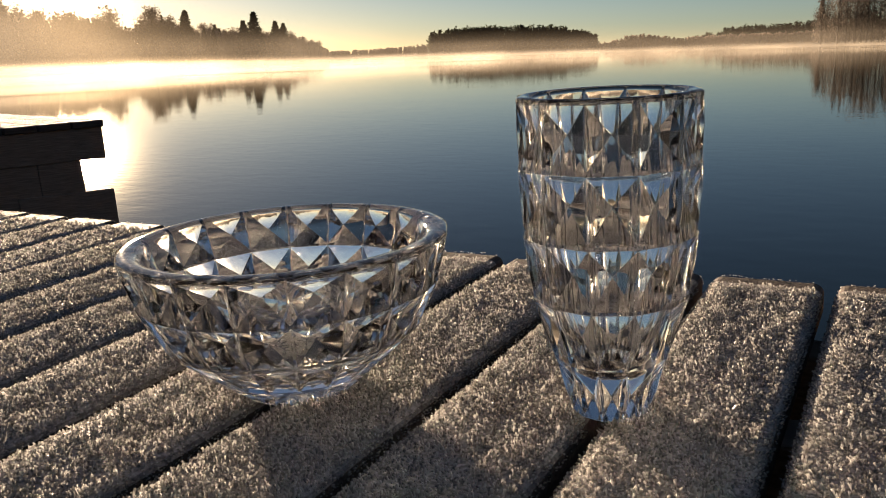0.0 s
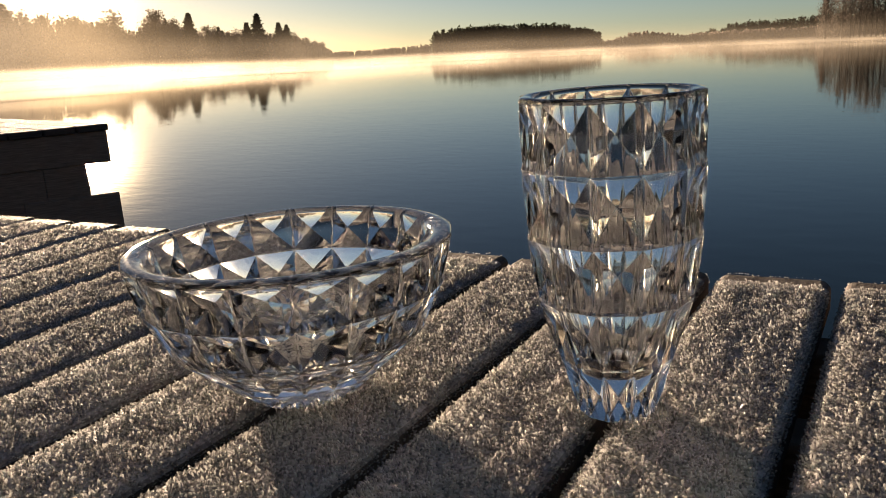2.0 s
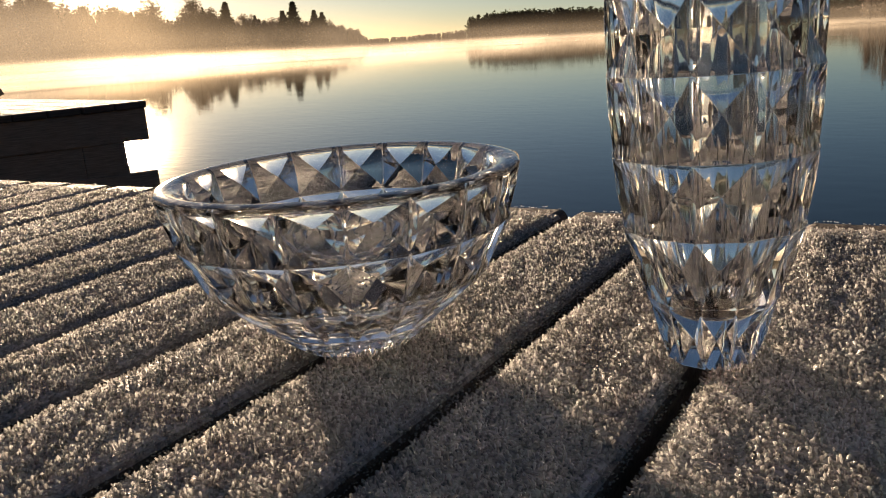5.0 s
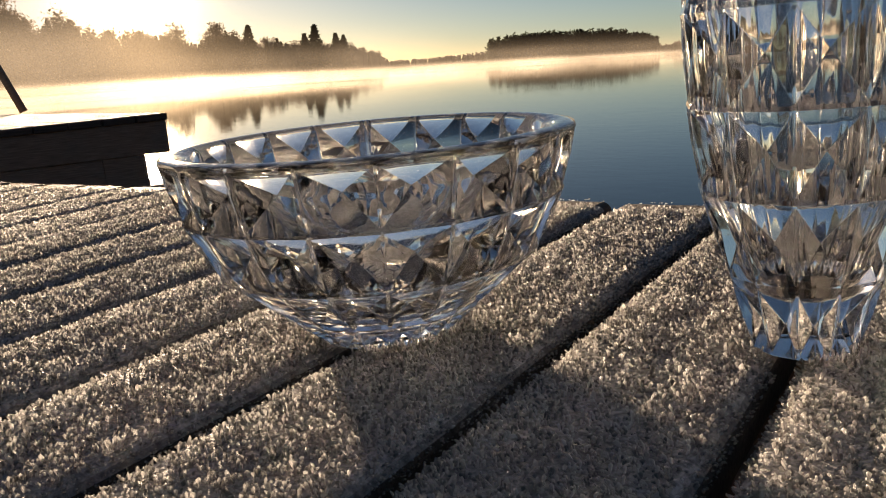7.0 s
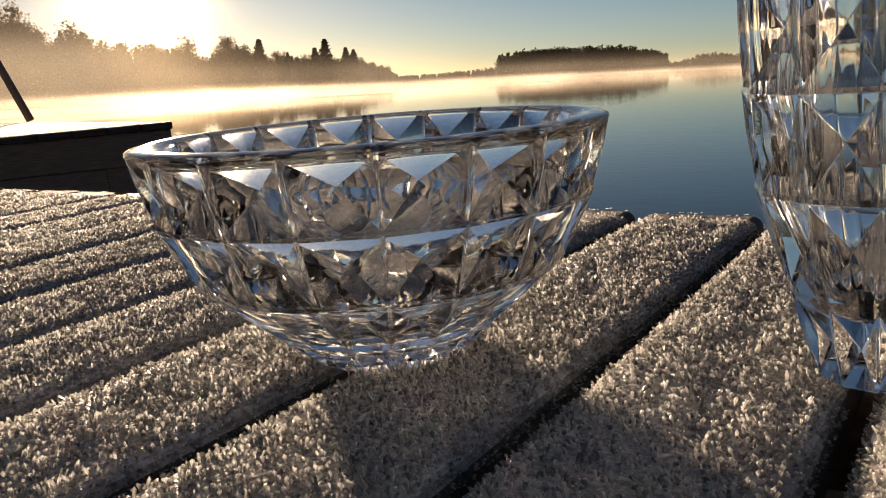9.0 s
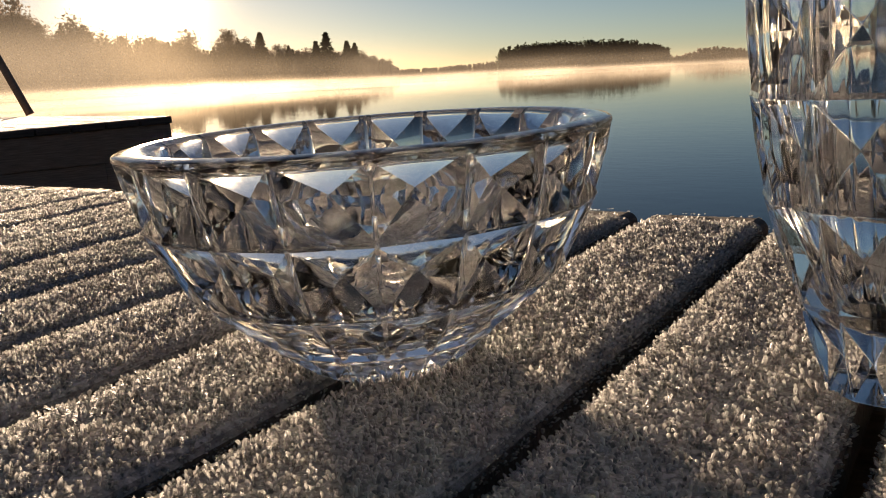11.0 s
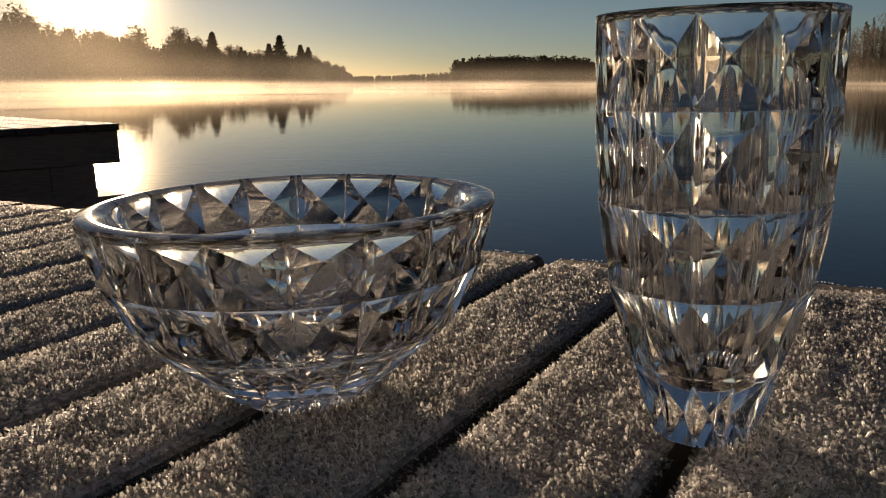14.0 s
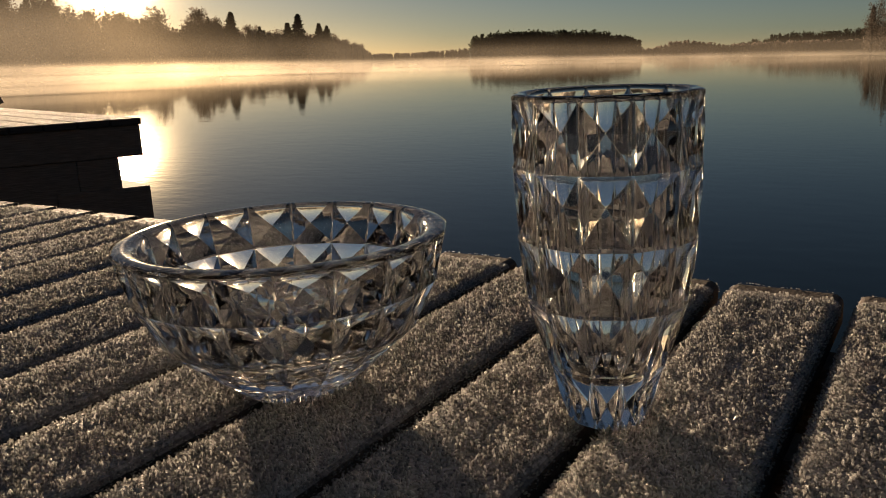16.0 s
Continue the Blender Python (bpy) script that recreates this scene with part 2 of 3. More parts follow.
# ---- lake ----
WATER_Z = -0.50
water = new("water", mesh_of("water", [(-3000, -3000, 0), (3000, -3000, 0), (3000, 3000, 0), (-3000, 3000, 0)], [(0, 1, 2, 3)], WATER))
water.location.z = WATER_Z
tagged(water, "still dark lake water mirroring sky and forest", "water", kind="structure")


# ---- deck under the glassware ----
PITCH, GAP, BACK_Y, THICK = 0.1205, 0.0124, -1.9, 0.028
WIDE = PITCH - GAP
rng = np.random.default_rng(7)
VASE_AT, BOWL_AT = (-0.1128, -0.3465), (-0.354, -0.393)
VASE_R, BOWL_R = 0.0255, 0.0435


def board_mesh(length):
    """One deck plank, long edges rounded, its end at y = 0, its top at z = 0."""
    bm = bmesh.new()
    prof = [(-WIDE / 2, -THICK), (WIDE / 2, -THICK)]
    r = 0.0095
    for a in (0, 22, 45, 68, 90):
        prof.append((WIDE / 2 - r + r * math.cos(radians(a)), -r + r * math.sin(radians(a))))
    for a in (90, 112, 135, 158, 180):
        prof.append((-WIDE / 2 + r + r * math.cos(radians(a)), -r + r * math.sin(radians(a))))
    rings = []
    for y, s in ((-length, 1.0), (-0.002, 1.0), (0.0, 0.97)):
        rings.append([bm.verts.new((x * s, y, z if s == 1.0 else z * s - 0.0008)) for x, z in prof])
    k = len(prof)
    for a, b in zip(rings, rings[1:]):
        for i in range(k):
            bm.faces.new((a[i], a[(i + 1) % k], b[(i + 1) % k], b[i]))
    bm.faces.new(rings[0])
    bm.faces.new(list(reversed(rings[-1])))
    bmesh.ops.recalc_face_normals(bm, faces=bm.faces[:])
    return bm_mesh("board", bm, BOARD)


def mounds(x, y):
    """The uneven thickness of the rime, in long low drifts along the boards."""
    a = np.sin(x * 128 + 2.1 * np.sin(y * 31 + 0.7)) * np.sin(y * 47 + 1.9 * np.sin(x * 61))
    b = np.sin(x * 310 + 1.7 * np.sin(y * 97)) * np.sin(y * 143 + 2.3 * np.sin(x * 170 + 1.0))
    return 0.0013 + 0.0010 * a + 0.0004 * b


def crystals(x0, x1, y0, y1, density, height, width, avoid, shift=0.0, drift=1.0):
    """Blunt little grains of hoar frost standing over a strip of board, spilling over its long edges."""
    n = int((x1 - x0) * (y1 - y0) * density)
    over = 0.004
    x, y = rng.uniform(x0 - over, x1 + over, n), rng.uniform(y0, y1, n)
    keep = (y < -0.027 + 0.0025 * np.sin(x * 190 + shift * 900) + 0.0015 * np.sin(x * 470)) | (y > -0.0022)
    for cx, cy, cr in avoid:
        keep &= (x - cx) ** 2 + (y - cy) ** 2 > cr * cr
    x, y = x[keep], y[keep]
    n = len(x)
    edge = np.minimum(x - x0, x1 - x)
    fold = np.maximum(0.0, 0.0095 - edge)
    z = np.where(edge > 0, -(fold ** 2) / 0.0145, -0.0062 + edge * 1.25)
    z = z + drift * np.clip(edge / 0.014, 0, 1) * mounds(x + shift, y)
    x = np.clip(x, x0, x1)
    clump = 0.5 + 0.5 * np.sin(x * 700 + 3 * np.sin(y * 410)) * np.sin(y * 830 + 2 * np.sin(x * 530))
    h = np.where(y > -0.0022, 0.35, 1.0) * height * (0.28 + 0.92 * rng.uniform(0, 1, n) ** 2.2) * (0.55 + 0.75 * clump) * (0.45 + 0.55 * np.clip(edge / 0.009, 0, 1))
    w = width * rng.uniform(0.6, 1.35, n)
    for cx, cy, cr in avoid:
        away = np.hypot(x - cx, y - cy) - cr
        h *= 1 + 0.9 * np.clip(1 - away / 0.014, 0, 1)
    out = np.where(x - x0 < 0.005, -0.6, 0) + np.where(x1 - x < 0.005, 0.6, 0)
    lean = rng.normal(0, 0.30, (n, 2)) + np.stack([out, np.zeros(n)], 1)
    spin = rng.uniform(0, 2 * np.pi, n)
    v = np.empty((n, 7, 3), np.float32)
    for ring, (f, k) in enumerate(((0.0, 0.5), (0.82, 1.05))):
        for j in range(3):
            a = spin + j * 2 * np.pi / 3 + ring * 0.5
            v[:, ring * 3 + j, 0] = x + lean[:, 0] * h * f + w * k * np.cos(a)
            v[:, ring * 3 + j, 1] = y + lean[:, 1] * h * f + w * k * np.sin(a)
            v[:, ring * 3 + j, 2] = z - 0.0005 + h * f
    v[:, 6, 0], v[:, 6, 1], v[:, 6, 2] = x + lean[:, 0] * h, y + lean[:, 1] * h, z + h
    faces = [[3, 4, 6], [4, 5, 6], [5, 3, 6]]
    for j in range(3):
        k = (j + 1) % 3
        faces += [[j, k, 3 + k], [j, 3 + k, 3 + j]]
    tri = np.arange(n)[:, None, None] * 7 + np.array(faces)[None]
    return v.reshape(-1, 3), tri.reshape(-1, 3)


deck = tagged(new("dock"), "timber lake dock of wide planks covered in white hoar frost", "dock", kind="structure")
deck.matrix_world = DECK
plank = board_mesh(-BACK_Y)
avoid = [(*VASE_AT, VASE_R), (*BOWL_AT, BOWL_R)]
FIRST = 0.0035 + PITCH / 2
for i in range(-5, 21):
    cx = FIRST - PITCH * i
    end = 0.012 - 0.048 * min(0.0, cx + 0.15) + rng.uniform(-0.004, 0.004)
    ob = part("board", plank, deck)
    ob.location = (cx, end, -0.0028 + rng.uniform(-0.0008, 0.0008))
    near = -0.95 < cx < 0.30
    hx = WIDE / 2 + 0.0005
    local = [(ax - cx, ay - end, ar) for ax, ay, ar in avoid]
    if near:
        v, t = crystals(-hx, hx, -0.68, -0.0008, 200000, 0.0031, 0.00098, local, cx)
    elif cx < 0:
        v, t = crystals(-hx, hx, -0.85, -0.0008, 100000, 0.0033, 0.0012, local, cx, 0.5)
    else:
        v, t = crystals(-hx, hx, -1.0, -0.0008, 15000, 0.0042, 0.0015, local, cx)
    part("frost", mesh_np("frost", v, t, FROST), ob, "white grains of hoar frost", kind="stuff")
# unseen joists; those at -0.28 and -0.43 are added to darken the gaps
for y in (-0.10, -0.28, -0.43, -0.80, -1.15, -1.5):
    for x in (-2.3, 0.55) if y in (-0.10, -0.80, -1.5) else ():
        part("pile", box_mesh("pile", (x - 0.05, y - 0.075, -1.2), (x + 0.05, y - 0.0245, -THICK - 0.004), DARK), deck, "square timber pile")
    part("joist", box_mesh("joist", (-2.45, y - 0.024, -THICK - 0.12), (0.70, y + 0.024, -THICK - 0.0038), DARK), deck, "unseen dark timber joist added under the planks")


VASE_TURN, BOWL_TURN = 5.0, 2.4


# ---- faceted crystal ----
def crystal(name, n, tiers, foot, rim_in, inner, turn=0.0, lip_poly=1.0, edge=0.0008, ridge=0.0013, s=4, flutes=0, flute_depth=0.0):
    """One body of cut glass. tiers, from the top: (z, r) above and below, depth of the cuts, height of the widest
    point of each diamond as a share; foot: (z, r) rings to the bottom; inner: (z, r) rings of the hollow."""
    bm = bmesh.new()
    step = 2 * math.pi / n

    def ring(z, r, count, shift=0.0):
        return [bm.verts.new((r * math.cos(turn + (i + shift) * 2 * math.pi / count), r * math.sin(turn + (i + shift) * 2 * math.pi / count), z)) for i in range(count)]

    zt, rt = tiers[0][0], tiers[0][1]
    lip = ring(zt + 0.0022, rt * 0.996, n * s)
    for i, v in enumerate(lip):
        f = (i % s) / s
        chord = math.cos(step / 2) / math.cos(step * (f - 0.5))
        k = 1 - lip_poly * (1 - chord)
        v.co.x, v.co.y = v.co.x * k, v.co.y * k
    first = True
    last = None
    ridges = []
    for zt, rt, zb, rb, depth, share in tiers:
        zm = zb + (zt - zb) * share
        rm = rb + (rt - rb) * share
        top, bot = ring(zt, rt, n), ring(zb, rb, n)
        mid = ring(zm, rm + 0.0009, n)
        side = ring(zm, rm * math.cos(step / 2) - depth, n, 0.5)
        for i in range(n):
            j = (i + 1) % n
            if first:
                bm.faces.new([top[i], top[j]] + [lip[(i * s + k) % (n * s)] for k in range(s, -1, -1)])
            else:
                bm.faces.new((last[i], top[i], top[j], last[j]))
            bm.faces.new((top[i], side[i], top[j]))
            bm.faces.new((bot[i], bot[j], side[i]))
            bm.faces.new((top[i], mid[i], side[i]))
            bm.faces.new((mid[i], bot[i], side[i]))
            bm.faces.new((top[j], side[i], mid[j]))
            bm.faces.new((mid[j], side[i], bot[j]))
        for i in range(n):
            ridges += [bm.edges.get((top[i], mid[i])), bm.edges.get((mid[i], bot[i]))]
        last, first = bot, False
    for z, r in foot:
        nxt = ring(z, r, n)
        for i in range(n):
            j = (i + 1) % n
            bm.faces.new((last[i], nxt[i], nxt[j], last[j]))
        last = nxt
    bm.faces.new(last)
    outer_faces = set(bm.faces)
    prev = lip
    m = n * s
    for q, (z, r) in enumerate(rim_in + inner):
        nxt = ring(z, r, m)
        if flutes and q >= len(rim_in):
            for i, v in enumerate(nxt):
                k = 1 + flute_depth * math.cos(i / m * 2 * math.pi * flutes)
                v.co.x, v.co.y = v.co.x * k, v.co.y * k
        for i in range(m):
            j = (i + 1) % m
            bm.faces.new((prev[i], prev[j], nxt[j], nxt[i]))
        prev = nxt
    c = bm.verts.new((0, 0, inner[-1][0] - 0.0003))
    for i in range(m):
        bm.faces.new((prev[i], prev[(i + 1) % m], c))
    bmesh.ops.recalc_face_normals(bm, faces=bm.faces[:])
    for f in bm.faces:
        f.smooth = f not in outer_faces
    inner_faces = set(bm.faces) - outer_faces
    for f in bmesh.ops.bevel(bm, geom=ridges, offset=ridge, segments=2, profile=0.4, affect="EDGES", clamp_overlap=True)["faces"]:
        f.smooth = True
    outer_faces = set(bm.faces) - inner_faces
    if edge:
        sharp = [e for e in bm.edges if len(e.link_faces) == 2 and all(f in outer_faces for f in e.link_faces) and e.calc_face_angle(0) > 0.12]
        for f in bmesh.ops.bevel(bm, geom=sharp, offset=edge, segments=2, profile=0.5, affect="EDGES", clamp_overlap=True)["faces"]:
            f.smooth = True
    me = bpy.data.meshes.new(name)
    bm.to_mesh(me)
    bm.free()
    me.materials.append(GLASS)
    return new(name, me)


vase = crystal(
    "vase", 12,
    [(0.2170, 0.0612, 0.1762, 0.0606, 0.0064, 0.54), (0.1738, 0.0614, 0.1297, 0.0586, 0.0064, 0.54), (0.1273, 0.0594, 0.0858, 0.0532, 0.0056, 0.54),
     (0.0835, 0.0538, 0.0397, 0.0396, 0.0066, 0.52), (0.0376, 0.0388, -0.0012, 0.0272, 0.0062, 0.45)],
    [(-0.0023, 0.0255)],
    [(0.2200, 0.0590), (0.2204, 0.0560), (0.2196, 0.0520), (0.2170, 0.0505)],
    [(0.195, 0.0498), (0.150, 0.0486), (0.105, 0.0440), (0.068, 0.0350), (0.046, 0.0250), (0.036, 0.0160), (0.0330, 0.0070)], turn=radians(VASE_TURN), edge=0.0010, ridge=0.0009, s=12, flutes=36, flute_depth=0.005)
vase.matrix_world = DECK @ pose(*VASE_AT, 0.0)
tagged(vase, "tall clear cut-crystal vase with tiers of diamond facets", "vase")
bowl = crystal(
    "bowl", 20,
    [(0.1180, 0.1256, 0.0845, 0.1165, 0.0112, 0.58), (0.0825, 0.1170, 0.0488, 0.1000, 0.0090, 0.58), (0.0466, 0.0995, 0.0172, 0.0655, 0.0092, 0.54),
     (0.0152, 0.0638, -0.0010, 0.0445, 0.0066, 0.5)],
    [(-0.0023, 0.0425)],
    [(0.1208, 0.1222), (0.1216, 0.1180), (0.1208, 0.1120), (0.1180, 0.1078)],
    [(0.102, 0.1046), (0.078, 0.0965), (0.056, 0.0845), (0.039, 0.0680), (0.0270, 0.0460), (0.0220, 0.0240)], turn=radians(BOWL_TURN), lip_poly=0.5)
bowl.matrix_world = DECK @ pose(*BOWL_AT, 0.0)
tagged(bowl, "round clear cut-crystal bowl with pyramid-cut sides", "bowl")


# ---- the dock arm beyond ----
arm = tagged(new("floating_platform"), "dark timber platform with a frosted top", "dock", kind="structure")
arm.matrix_world = DECK @ pose(-2.80, 1.48, 0.022, 0, 0, -34.5)


def arm_part(name, lo, hi, material, label="", bevel=0.004):
    me = box_mesh(name, lo, hi, material, bevel)
    for v in me.vertices:  # the platform is no true rectangle
        v.co.y += 0.335 * v.co.x
    return part(name, me, arm, label)


for k in range(18):
    slat = arm_part("plank", (-3.2, -0.123 * (k + 1) + 0.008, -0.028), (0.012, -0.123 * k, 0.0), BOARD)
    v, t = crystals(0.003, 0.112, -1.8, -0.0008, 18000, 0.0035, 0.0022, [], 0.0, 0.0)
    v = np.stack([v[:, 1], -0.123 * k - v[:, 0] + 0.335 * v[:, 1], v[:, 2]], 1)
    part("frost", mesh_np("frost", v, t, FROST), slat, "white grains of hoar frost", kind="stuff")
arm_part("side_beam", (-0.048, -2.22, -0.156), (0.0, -0.004, -0.0285), DARK, "dark timber side beam")
arm_part("end_beam", (-3.2, -0.052, -0.156), (-0.0485, -0.004, -0.0285), DARK, "dark timber end beam")
arm_part("post", (-0.16, -0.26, -0.75), (-0.006, -0.098, -0.1565), DARK, "square timber post")
arm_part("skirt", (-0.12, -2.2, -0.75), (-0.008, -0.2605, -0.1565), DARK, "dark boarded side")
arm_part("float_beam", (-3.0, -0.35, -0.75), (0.004, 0.006, -0.282), DARK, "dark floating beam")


def leaning_pole():
    bm = bmesh.new()
    rings = []
    for z, r in ((0, 0.026), (0.02, 0.024), (1.35, 0.017), (1.36, 0.012)):
        rings.append([bm.verts.new((r * math.cos(a * math.pi / 5), r * math.sin(a * math.pi / 5), z)) for a in range(10)])
    for a, b in zip(rings, rings[1:]):
        for i in range(10):
            bm.faces.new((a[i], a[(i + 1) % 10], b[(i + 1) % 10], b[i]))
    bm.faces.new(list(reversed(rings[0])))
    bm.faces.new(rings[-1])
    ob = new("mooring_pole", bm_mesh("mooring_pole", bm, DARK, True))
    ob.matrix_world = DECK @ Matrix.Translation((-5.10, 2.30, 0.021)) @ pose(0, 0, 0, 0, 0, 58) @ pose(0, 0, 0, 0, -19, 0)
    return tagged(ob, "dark leaning pole fixed on the platform", "pole")


leaning_pole()


# ---- forest ----
def tri_cloud(points, size, r):
    """A small random triangle at each point."""
    n = len(points)
    a = r.normal(0, 1, (n, 3))
    b = r.normal(0, 1, (n, 3))
    a /= np.linalg.norm(a, axis=1)[:, None]
    b /= np.linalg.norm(b, axis=1)[:, None]
    s = size * r.uniform(0.6, 1.4, n)[:, None]
    v = np.stack([points - a * s * 0.5, points + a * s * 0.5, points + b * s], 1)
    return v.reshape(-1, 3), np.arange(n * 3).reshape(-1, 3)


def trunk_mesh(h, r0, r):
    verts, faces, k = [], [], 6
    lx, ly = r.normal(0, 0.02, 2) * h
    for j in range(5):
        f = j / 4
        for i in range(k):
            a = i * 2 * math.pi / k
            verts.append((lx * f * f + r0 * (1 - 0.9 * f) * math.cos(a), ly * f * f + r0 * (1 - 0.9 * f) * math.sin(a), h * f))
    for j in range(4):
        for i in range(k):
            faces.append((j * k + i, j * k + (i + 1) % k, (j + 1) * k + (i + 1) % k, (j + 1) * k + i))
    return verts, faces


def spruce_crown(h, w, r, count):
    z = r.uniform(0.06, 1.0, count) ** 0.8
    rad = w * (1.03 - z) ** 0.85 * np.sqrt(r.uniform(0, 1, count)) * (0.72 + 0.28 * np.abs(np.sin(z * 34)))
    a = r.uniform(0, 2 * np.pi, count)
    rad *= 1 + 0.22 * np.sin(a * 5 + z * 20)
    p = np.stack([rad * np.cos(a), rad * np.sin(a), z * h - rad * 0.18], 1)
    return p


def leafy_crown(h, w, r, count):
    clumps = 34
    cz = r.uniform(0.10, 0.97, clumps)
    cr = w * np.sin(np.clip((1.04 - cz) * 1.25, 0, 1) * np.pi * 0.62) * np.sqrt(r.uniform(0.05, 1, clumps))
    ca = r.uniform(0, 2 * np.pi, clumps)
    c = np.stack([cr * np.cos(ca), cr * np.sin(ca), cz * h], 1)
    idx = r.integers(0, clumps, count)
    return c[idx] + r.normal(0, 1, (count, 3)) * np.array([w * 0.19, w * 0.19, h * 0.055])


def tree(kind, seed):
    r = np.random.default_rng(seed)
    if kind == "spruce":
        h, w = 17.0, 4.0
        t = empty("spruce_tree")
        pts, mat, size = spruce_crown(h, w, r, 2400), NEEDLES, 0.6
        tagged(t, "tall dark spruce standing in morning mist", "tree", "shore forest")
    else:
        h, w = 14.0, 4.0
        t = empty("birch_tree")
        pts, mat, size = leafy_crown(h, w, r, 1700), RIMED_HAZED, 0.50
        tagged(t, "rime-covered leafless birch in hazy backlight", "tree", "shore forest")
    tv, tf = trunk_mesh(h * 0.93, 0.22, r)
    part("trunk", mesh_of("trunk", tv, tf, BARK), t)
    v, f = tri_cloud(pts, size, r)
    part("crown", mesh_np("crown", v, f, mat), t)
    if kind != "spruce":
        lv, lf = [], []
        for k in range(9):
            z0 = h * r.uniform(0.3, 0.7)
            a, up = r.uniform(0, 6.28), r.uniform(0.12, 0.25) * h
            out = w * r.uniform(0.5, 0.9)
            o = len(lv)
            for i in range(3):
                b = i * 2.094
                lv.append((0.09 * math.cos(b), 0.09 * math.sin(b), z0 + 0.05 * i))
            lv.append((out * math.cos(a), out * math.sin(a), z0 + up))
            lf += [(o, o + 1, o + 3), (o + 1, o + 2, o + 3), (o + 2, o, o + 3)]
        part("limbs", mesh_of("limbs", lv, lf, BARK), t)
    return t


def polar(az, dist, z=WATER_Z):
    """A place by its bearing in degrees from north and its distance from the dock."""
    return Vector((dist * math.sin(radians(az)), -0.75 + dist * math.cos(radians(az)), z))


TR = random.Random(11)
protos = [tree("spruce", s) for s in (1, 2, 3)] + [tree("birch", s) for s in (4, 5, 6, 7)]
used = set()


def plant(proto, az, dist, height, lift=0.0, spread=1.0):
    p = protos[proto]
    base = 17.0 if proto < 3 else 14.0
    s = height / base
    m = Matrix.Translation(polar(az, dist, WATER_Z + 0.3 + lift)) @ Matrix.Rotation(TR.uniform(0, 6.28), 4, "Z")
    wide = s * spread * TR.uniform(0.85, 1.15)
    if proto in used:
        ob = copy_thing(p, m)
    else:
        used.add(proto)
        ob = p
        ob.matrix_world = m
    ob.scale = (wide, wide, s)
    return ob


SKYLINE = ((-62, 5.8), (-58.9, 5.3), (-57.2, 3.5), (-56, 4.2), (-55, 3.9), (-53.5, 3.35), (-49.2, 3.2), (-48.4, 2.5), (-46.7, 3.1), (-45, 2.65),
           (-42.9, 2.4), (-41.9, 2.1), (-39.2, 2.05), (-38, 1.75), (-36.6, 1.25), (-35.9, 0.6))
SHORE_D = 420.0


def skyline(az):
    """The forest's height in metres at a bearing."""
    el = np.interp(az, [p[0] for p in SKYLINE], [p[1] for p in SKYLINE])
    return SHORE_D * math.tan(radians(float(el))) + 0.4


# bearing, elevation and kind of the trees that stand out of the skyline
for az, el, k in ((-40.53, 2.92, 0), (-44.74, 3.06, 1), (-39.2, 2.34, 2), (-38.7, 2.19, 0), (-46.74, 3.2, 3), (-45.6, 2.7, 4), (-56.0, 4.3, 5), (-58.9, 5.45, 6), (-49.2, 3.3, 4), (-41.2, 2.4, 2)):
    plant(k, az, SHORE_D - 4, (SHORE_D - 4) * math.tan(radians(el)) + 0.4, 0.0, 1.5 if k < 3 else 1.0)
for i in range(230):
    az = -36.0 - TR.random() ** 0.9 * 27
    row = TR.random()
    d = SHORE_D + row * 24
    plant(TR.choice((0, 1, 2, 3, 4, 5, 6, 4, 5)), az, d, max(3.5, skyline(az) * TR.uniform(0.62, 0.98)))


def woods(name, label, spans, count, size, material, seed, lift=0.0, n=170, stems=0.0):
    """A far wood as one mass of trunks and twigs; spans: bearing, distance, height, a list along the shore."""
    r = np.random.default_rng(seed)
    az = np.array([s[0] for s in spans])
    u = r.uniform(az[0], az[-1], count)
    d = np.interp(u, az, [s[1] for s in spans]) + r.uniform(0, 30, count)
    h = np.interp(u, az, [s[2] for s in spans]) * r.uniform(0.8, 1.06, count)
    vs, ts, off = [], [], 0
    for k in range(count):
        w = h[k] * r.uniform(0.16, 0.26)
        p = spruce_crown(h[k], w, r, n) if r.random() < 0.5 else leafy_crown(h[k], w, r, n)
        a = np.radians(u[k])
        p = p + np.array([d[k] * np.sin(a), -0.75 + d[k] * np.cos(a), WATER_Z + lift])
        v, t = tri_cloud(p, size, r)
        vs.append(v)
        ts.append(t + off)
        off += len(v)
        if stems:
            foot = np.array([d[k] * np.sin(a), -0.75 + d[k] * np.cos(a), WATER_Z + lift])
            tv, tf = trunk_mesh(h[k] * 0.9, stems * r.uniform(0.7, 1.3), r)
            q = np.array(tf)
            vs.append(np.array(tv) + foot)
            ts.append(np.concatenate([q[:, [0, 1, 2]], q[:, [0, 2, 3]]]) + off)
            off += len(tv)
    ob = new(name, mesh_np(name, np.concatenate(vs), np.concatenate(ts), material))
    return tagged(ob, label, "forest", kind="stuff")


woods("island_woods", "dense dark conifers covering a low lake island", [(-29.2, 480, 11.7), (-28, 480, 13.6), (-24, 480, 14.4), (-20.5, 480, 13.2), (-18.4, 480, 8.5)], 420, 1.1, NEEDLES, 21)
woods("far_shore_woods", "hazy far shore lined with frosted trees", [(-37, 900, 6), (-33, 900, 7), (-30, 900, 10), (-27, 900, 10), (-17.6, 780, 6), (-17, 770, 10), (-15.4, 760, 12), (-13.3, 730, 8), (-10, 700, 9), (-6.6, 700, 9), (-3, 650, 10), (4, 600, 14)], 1000, 1.3, RIMED_HAZED, 22)
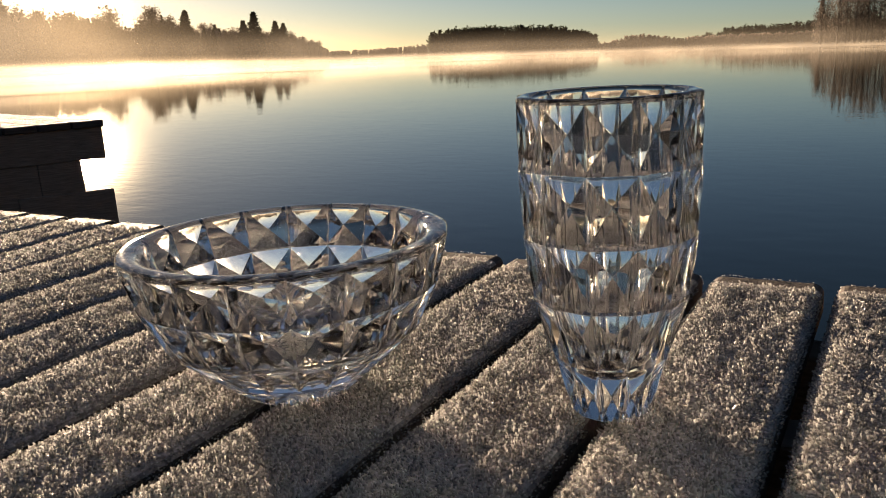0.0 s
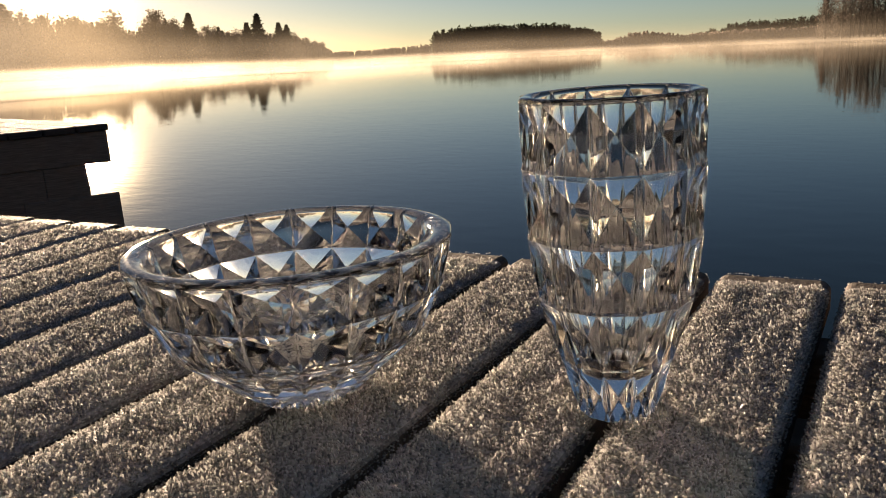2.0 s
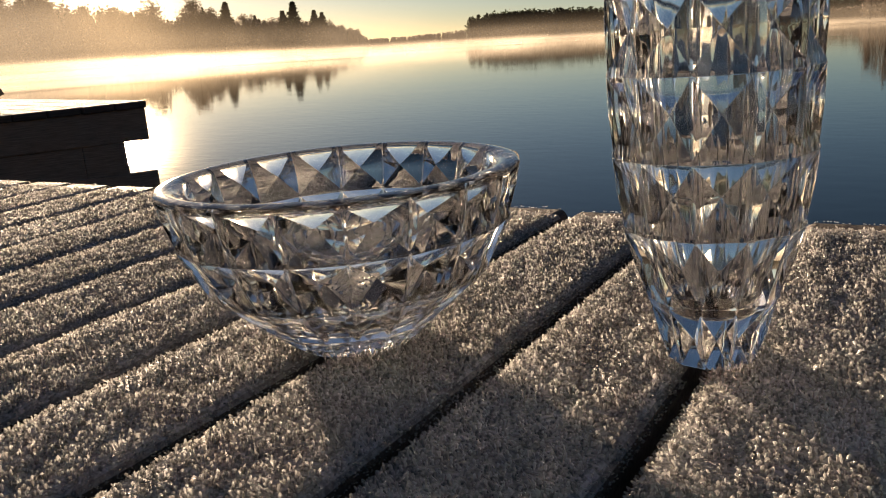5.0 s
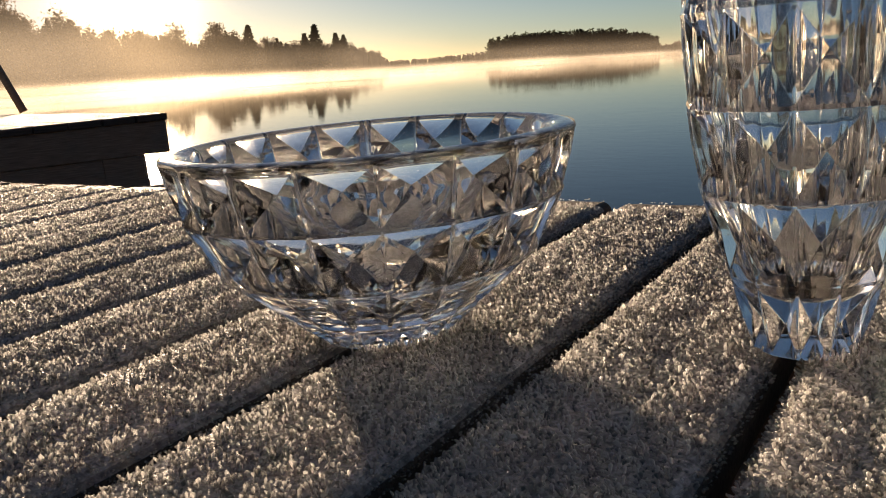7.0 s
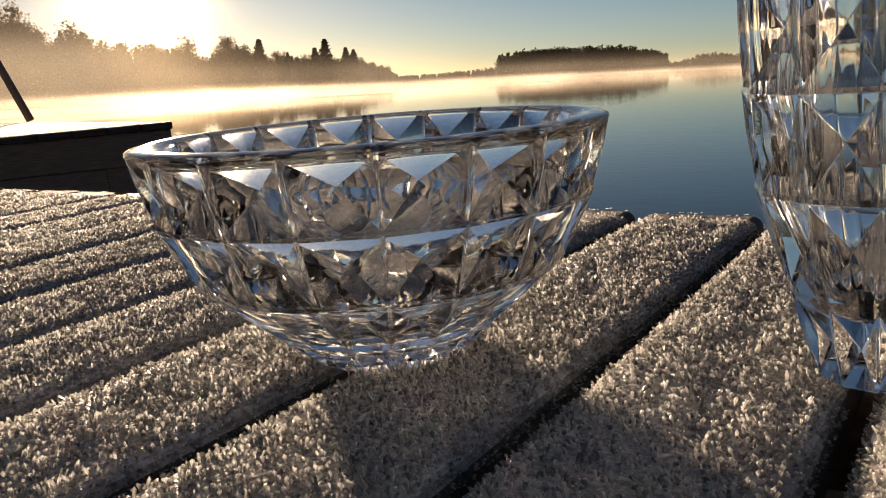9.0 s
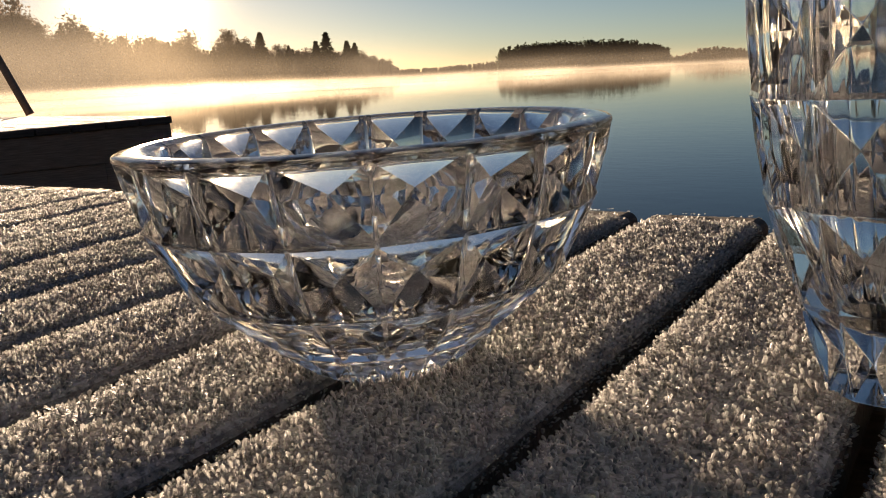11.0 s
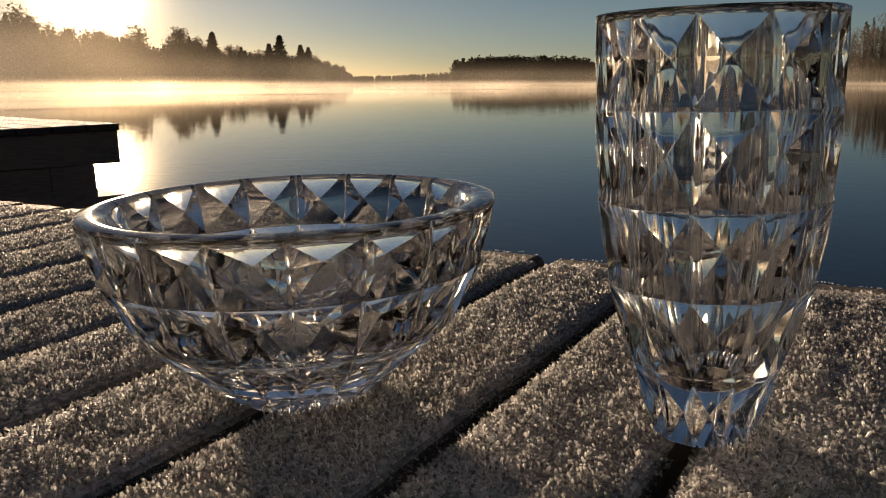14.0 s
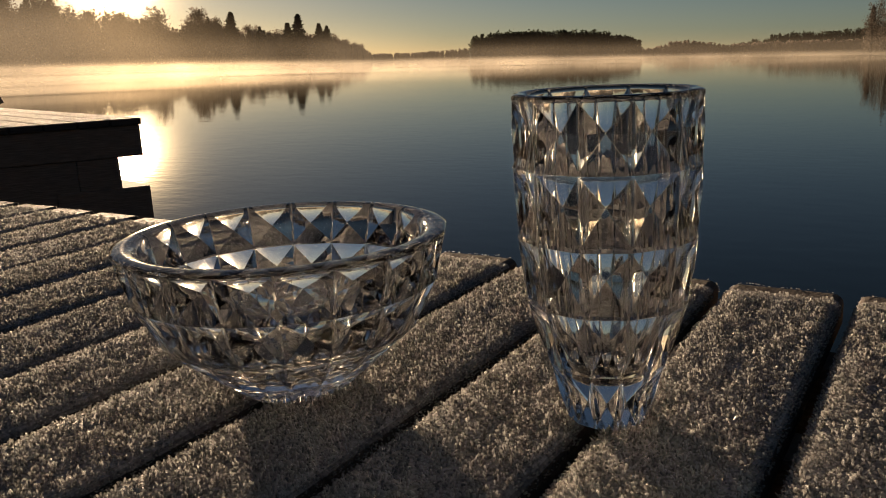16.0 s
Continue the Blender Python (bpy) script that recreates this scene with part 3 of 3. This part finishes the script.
woods("hill_woods", "dark conifers on a low hill behind the far shore", [(-12.5, 900, 9), (-10.5, 900, 18), (-7, 900, 20), (-4, 880, 24), (4, 860, 27)], 420, 1.5, NEEDLES, 26)
woods("shore_thicket", "hazy low thicket along the wooded point", [(az, SHORE_D + 6, skyline(az) * 0.82) for az, el in SKYLINE], 620, 0.85, RIMED_HAZED, 24, n=260)
woods("near_shore_woods", "tall rime-grey trees round the nearer shore", [(-5.3, 260, 12), (-4.3, 255, 17), (-1, 240, 19), (6, 220, 20), (14, 205, 22)], 170, 0.32, THICKET, 23, n=760, stems=0.2)
# unseen trees behind the dock, added so the glass facets pick up dark
woods("unseen_back_woods", "unseen rime-grey trees added behind the dock to darken the glass", [(14, 205, 22), (40, 120, 22), (90, 62, 18), (180, 44, 15), (270, 62, 18), (290, 110, 20)], 560, 1.1, THICKET, 25)


def bank(name, label, spans, depth, rise):
    verts, faces = [], []
    for i, (az, d) in enumerate(spans):
        for dd, z in ((-6, -0.3), (0, 0.25), (depth * 0.5, rise), (depth, rise * 0.6), (depth + 10, -0.5)):
            p = polar(az, d + dd, WATER_Z + z)
            verts.append(p)
    for i in range(len(spans) - 1):
        for k in range(4):
            faces.append((i * 5 + k, i * 5 + k + 1, i * 5 + k + 6, i * 5 + k + 5))
    ob = new(name, mesh_of(name, verts, faces, SHORE, True))
    return tagged(ob, label, "shore", kind="structure")


bank("ground_point", "low wooded shore of brown scrub", [(-35.6, 418), (-40, 414), (-45, 412), (-50, 412), (-55, 412), (-62, 412), (-70, 400)], 40, 1.0)
bank("ground_island", "low rocky shore of a wooded island", [(-29.4, 482), (-26, 476), (-22, 476), (-18.2, 482)], 30, 1.0)
bank("ground_far", "low far shore", [(-40, 905), (-30, 905), (-18, 785), (-10, 705), (4, 600), (30, 600)], 60, 2.0)
# past bearing 14 an unseen shore, added to carry those back trees
bank("ground_east", "low near shore under rime-grey trees, carried on unseen behind the dock", [(-5.5, 262), (-1, 242), (6, 222), (20, 202), (40, 121), (65, 82), (90, 56), (120, 47), (150, 40), (180, 36), (210, 41), (240, 48), (270, 56), (290, 111)], 40, 0.8)


# ---- mist over the lake ----
def mist(name, spans, height, density, size, label, torn=0.75, ends=0.25):
    """A hanging sheet of vapour along bearings and distances, thinning out towards both ends."""
    verts, faces, fade = [], [], []
    n = len(spans) - 1
    for i, (az, d) in enumerate(spans):
        p = polar(az, d, 0)
        verts += [(p.x, p.y, 0.0), (p.x, p.y, height)]
        k = min(1.0, min(i, n - i) / (n * ends))
        fade += [k, k]
    for i in range(n):
        faces.append((2 * i, 2 * i + 2, 2 * i + 3, 2 * i + 1))
    me = mesh_of(name, verts, faces, mat_mist("vapour", height, density, size, torn))
    me.attributes.new("fade", "FLOAT", "POINT").data.foreach_set("value", fade)
    ob = new(name, me)
    ob.location.z = WATER_Z + 0.02
    return tagged(ob, label, "mist", kind="stuff")


def arc(a0, a1, d0, d1, n=24):
    return [(a0 + (a1 - a0) * i / n, d0 + (d1 - d0) * i / n) for i in range(n + 1)]


mist("mist", arc(-84, -20, 34, 56), 0.7, 0.42, 5.0, "thin golden vapour drifting low over the lake")
mist("mist", arc(-84, -45, 18, 26), 0.4, 0.36, 3.0, "thin bright vapour close over the lake", 0.5, 0.4)
mist("mist", arc(-84, -40, 25, 40), 0.5, 0.5, 4.0, "thin bright vapour close over the lake", 0.5, 0.4)
mist("mist", arc(-86, -6, 55, 92), 0.9, 0.36, 7.0, "low golden morning mist over the lake")
mist("mist", arc(-88, 20, 95, 140), 1.1, 0.24, 10.0, "low golden morning mist over the lake")
mist("mist", arc(-88, 35, 150, 200), 1.2, 0.2, 14.0, "pale morning mist over the lake")
mist("mist", arc(-84, -43, 66, 104), 11.0, 0.13, 14.0, "tall sunlit haze before the forest", 0.35)
mist("mist", arc(-86, -47.5, 78, 112), 13.0, 0.14, 18.0, "tall haze glowing before the forest", 0.3)
mist("mist", arc(-84, -36, 46, 96), 1.3, 0.56, 8.0, "golden vapour glowing under the low sun", 0.5)
mist("mist", arc(-54, -31, 104, 118), 6.5, 0.10, 10.0, "thin sunlit haze before the point", 0.4)
mist("mist", arc(-40, 6, 150, 160), 5.0, 0.11, 16.0, "thin haze before the island", 0.3)
mist("mist", arc(-36, 35, 430, 240), 2.4, 0.26, 16.0, "pale mist along the far shore")
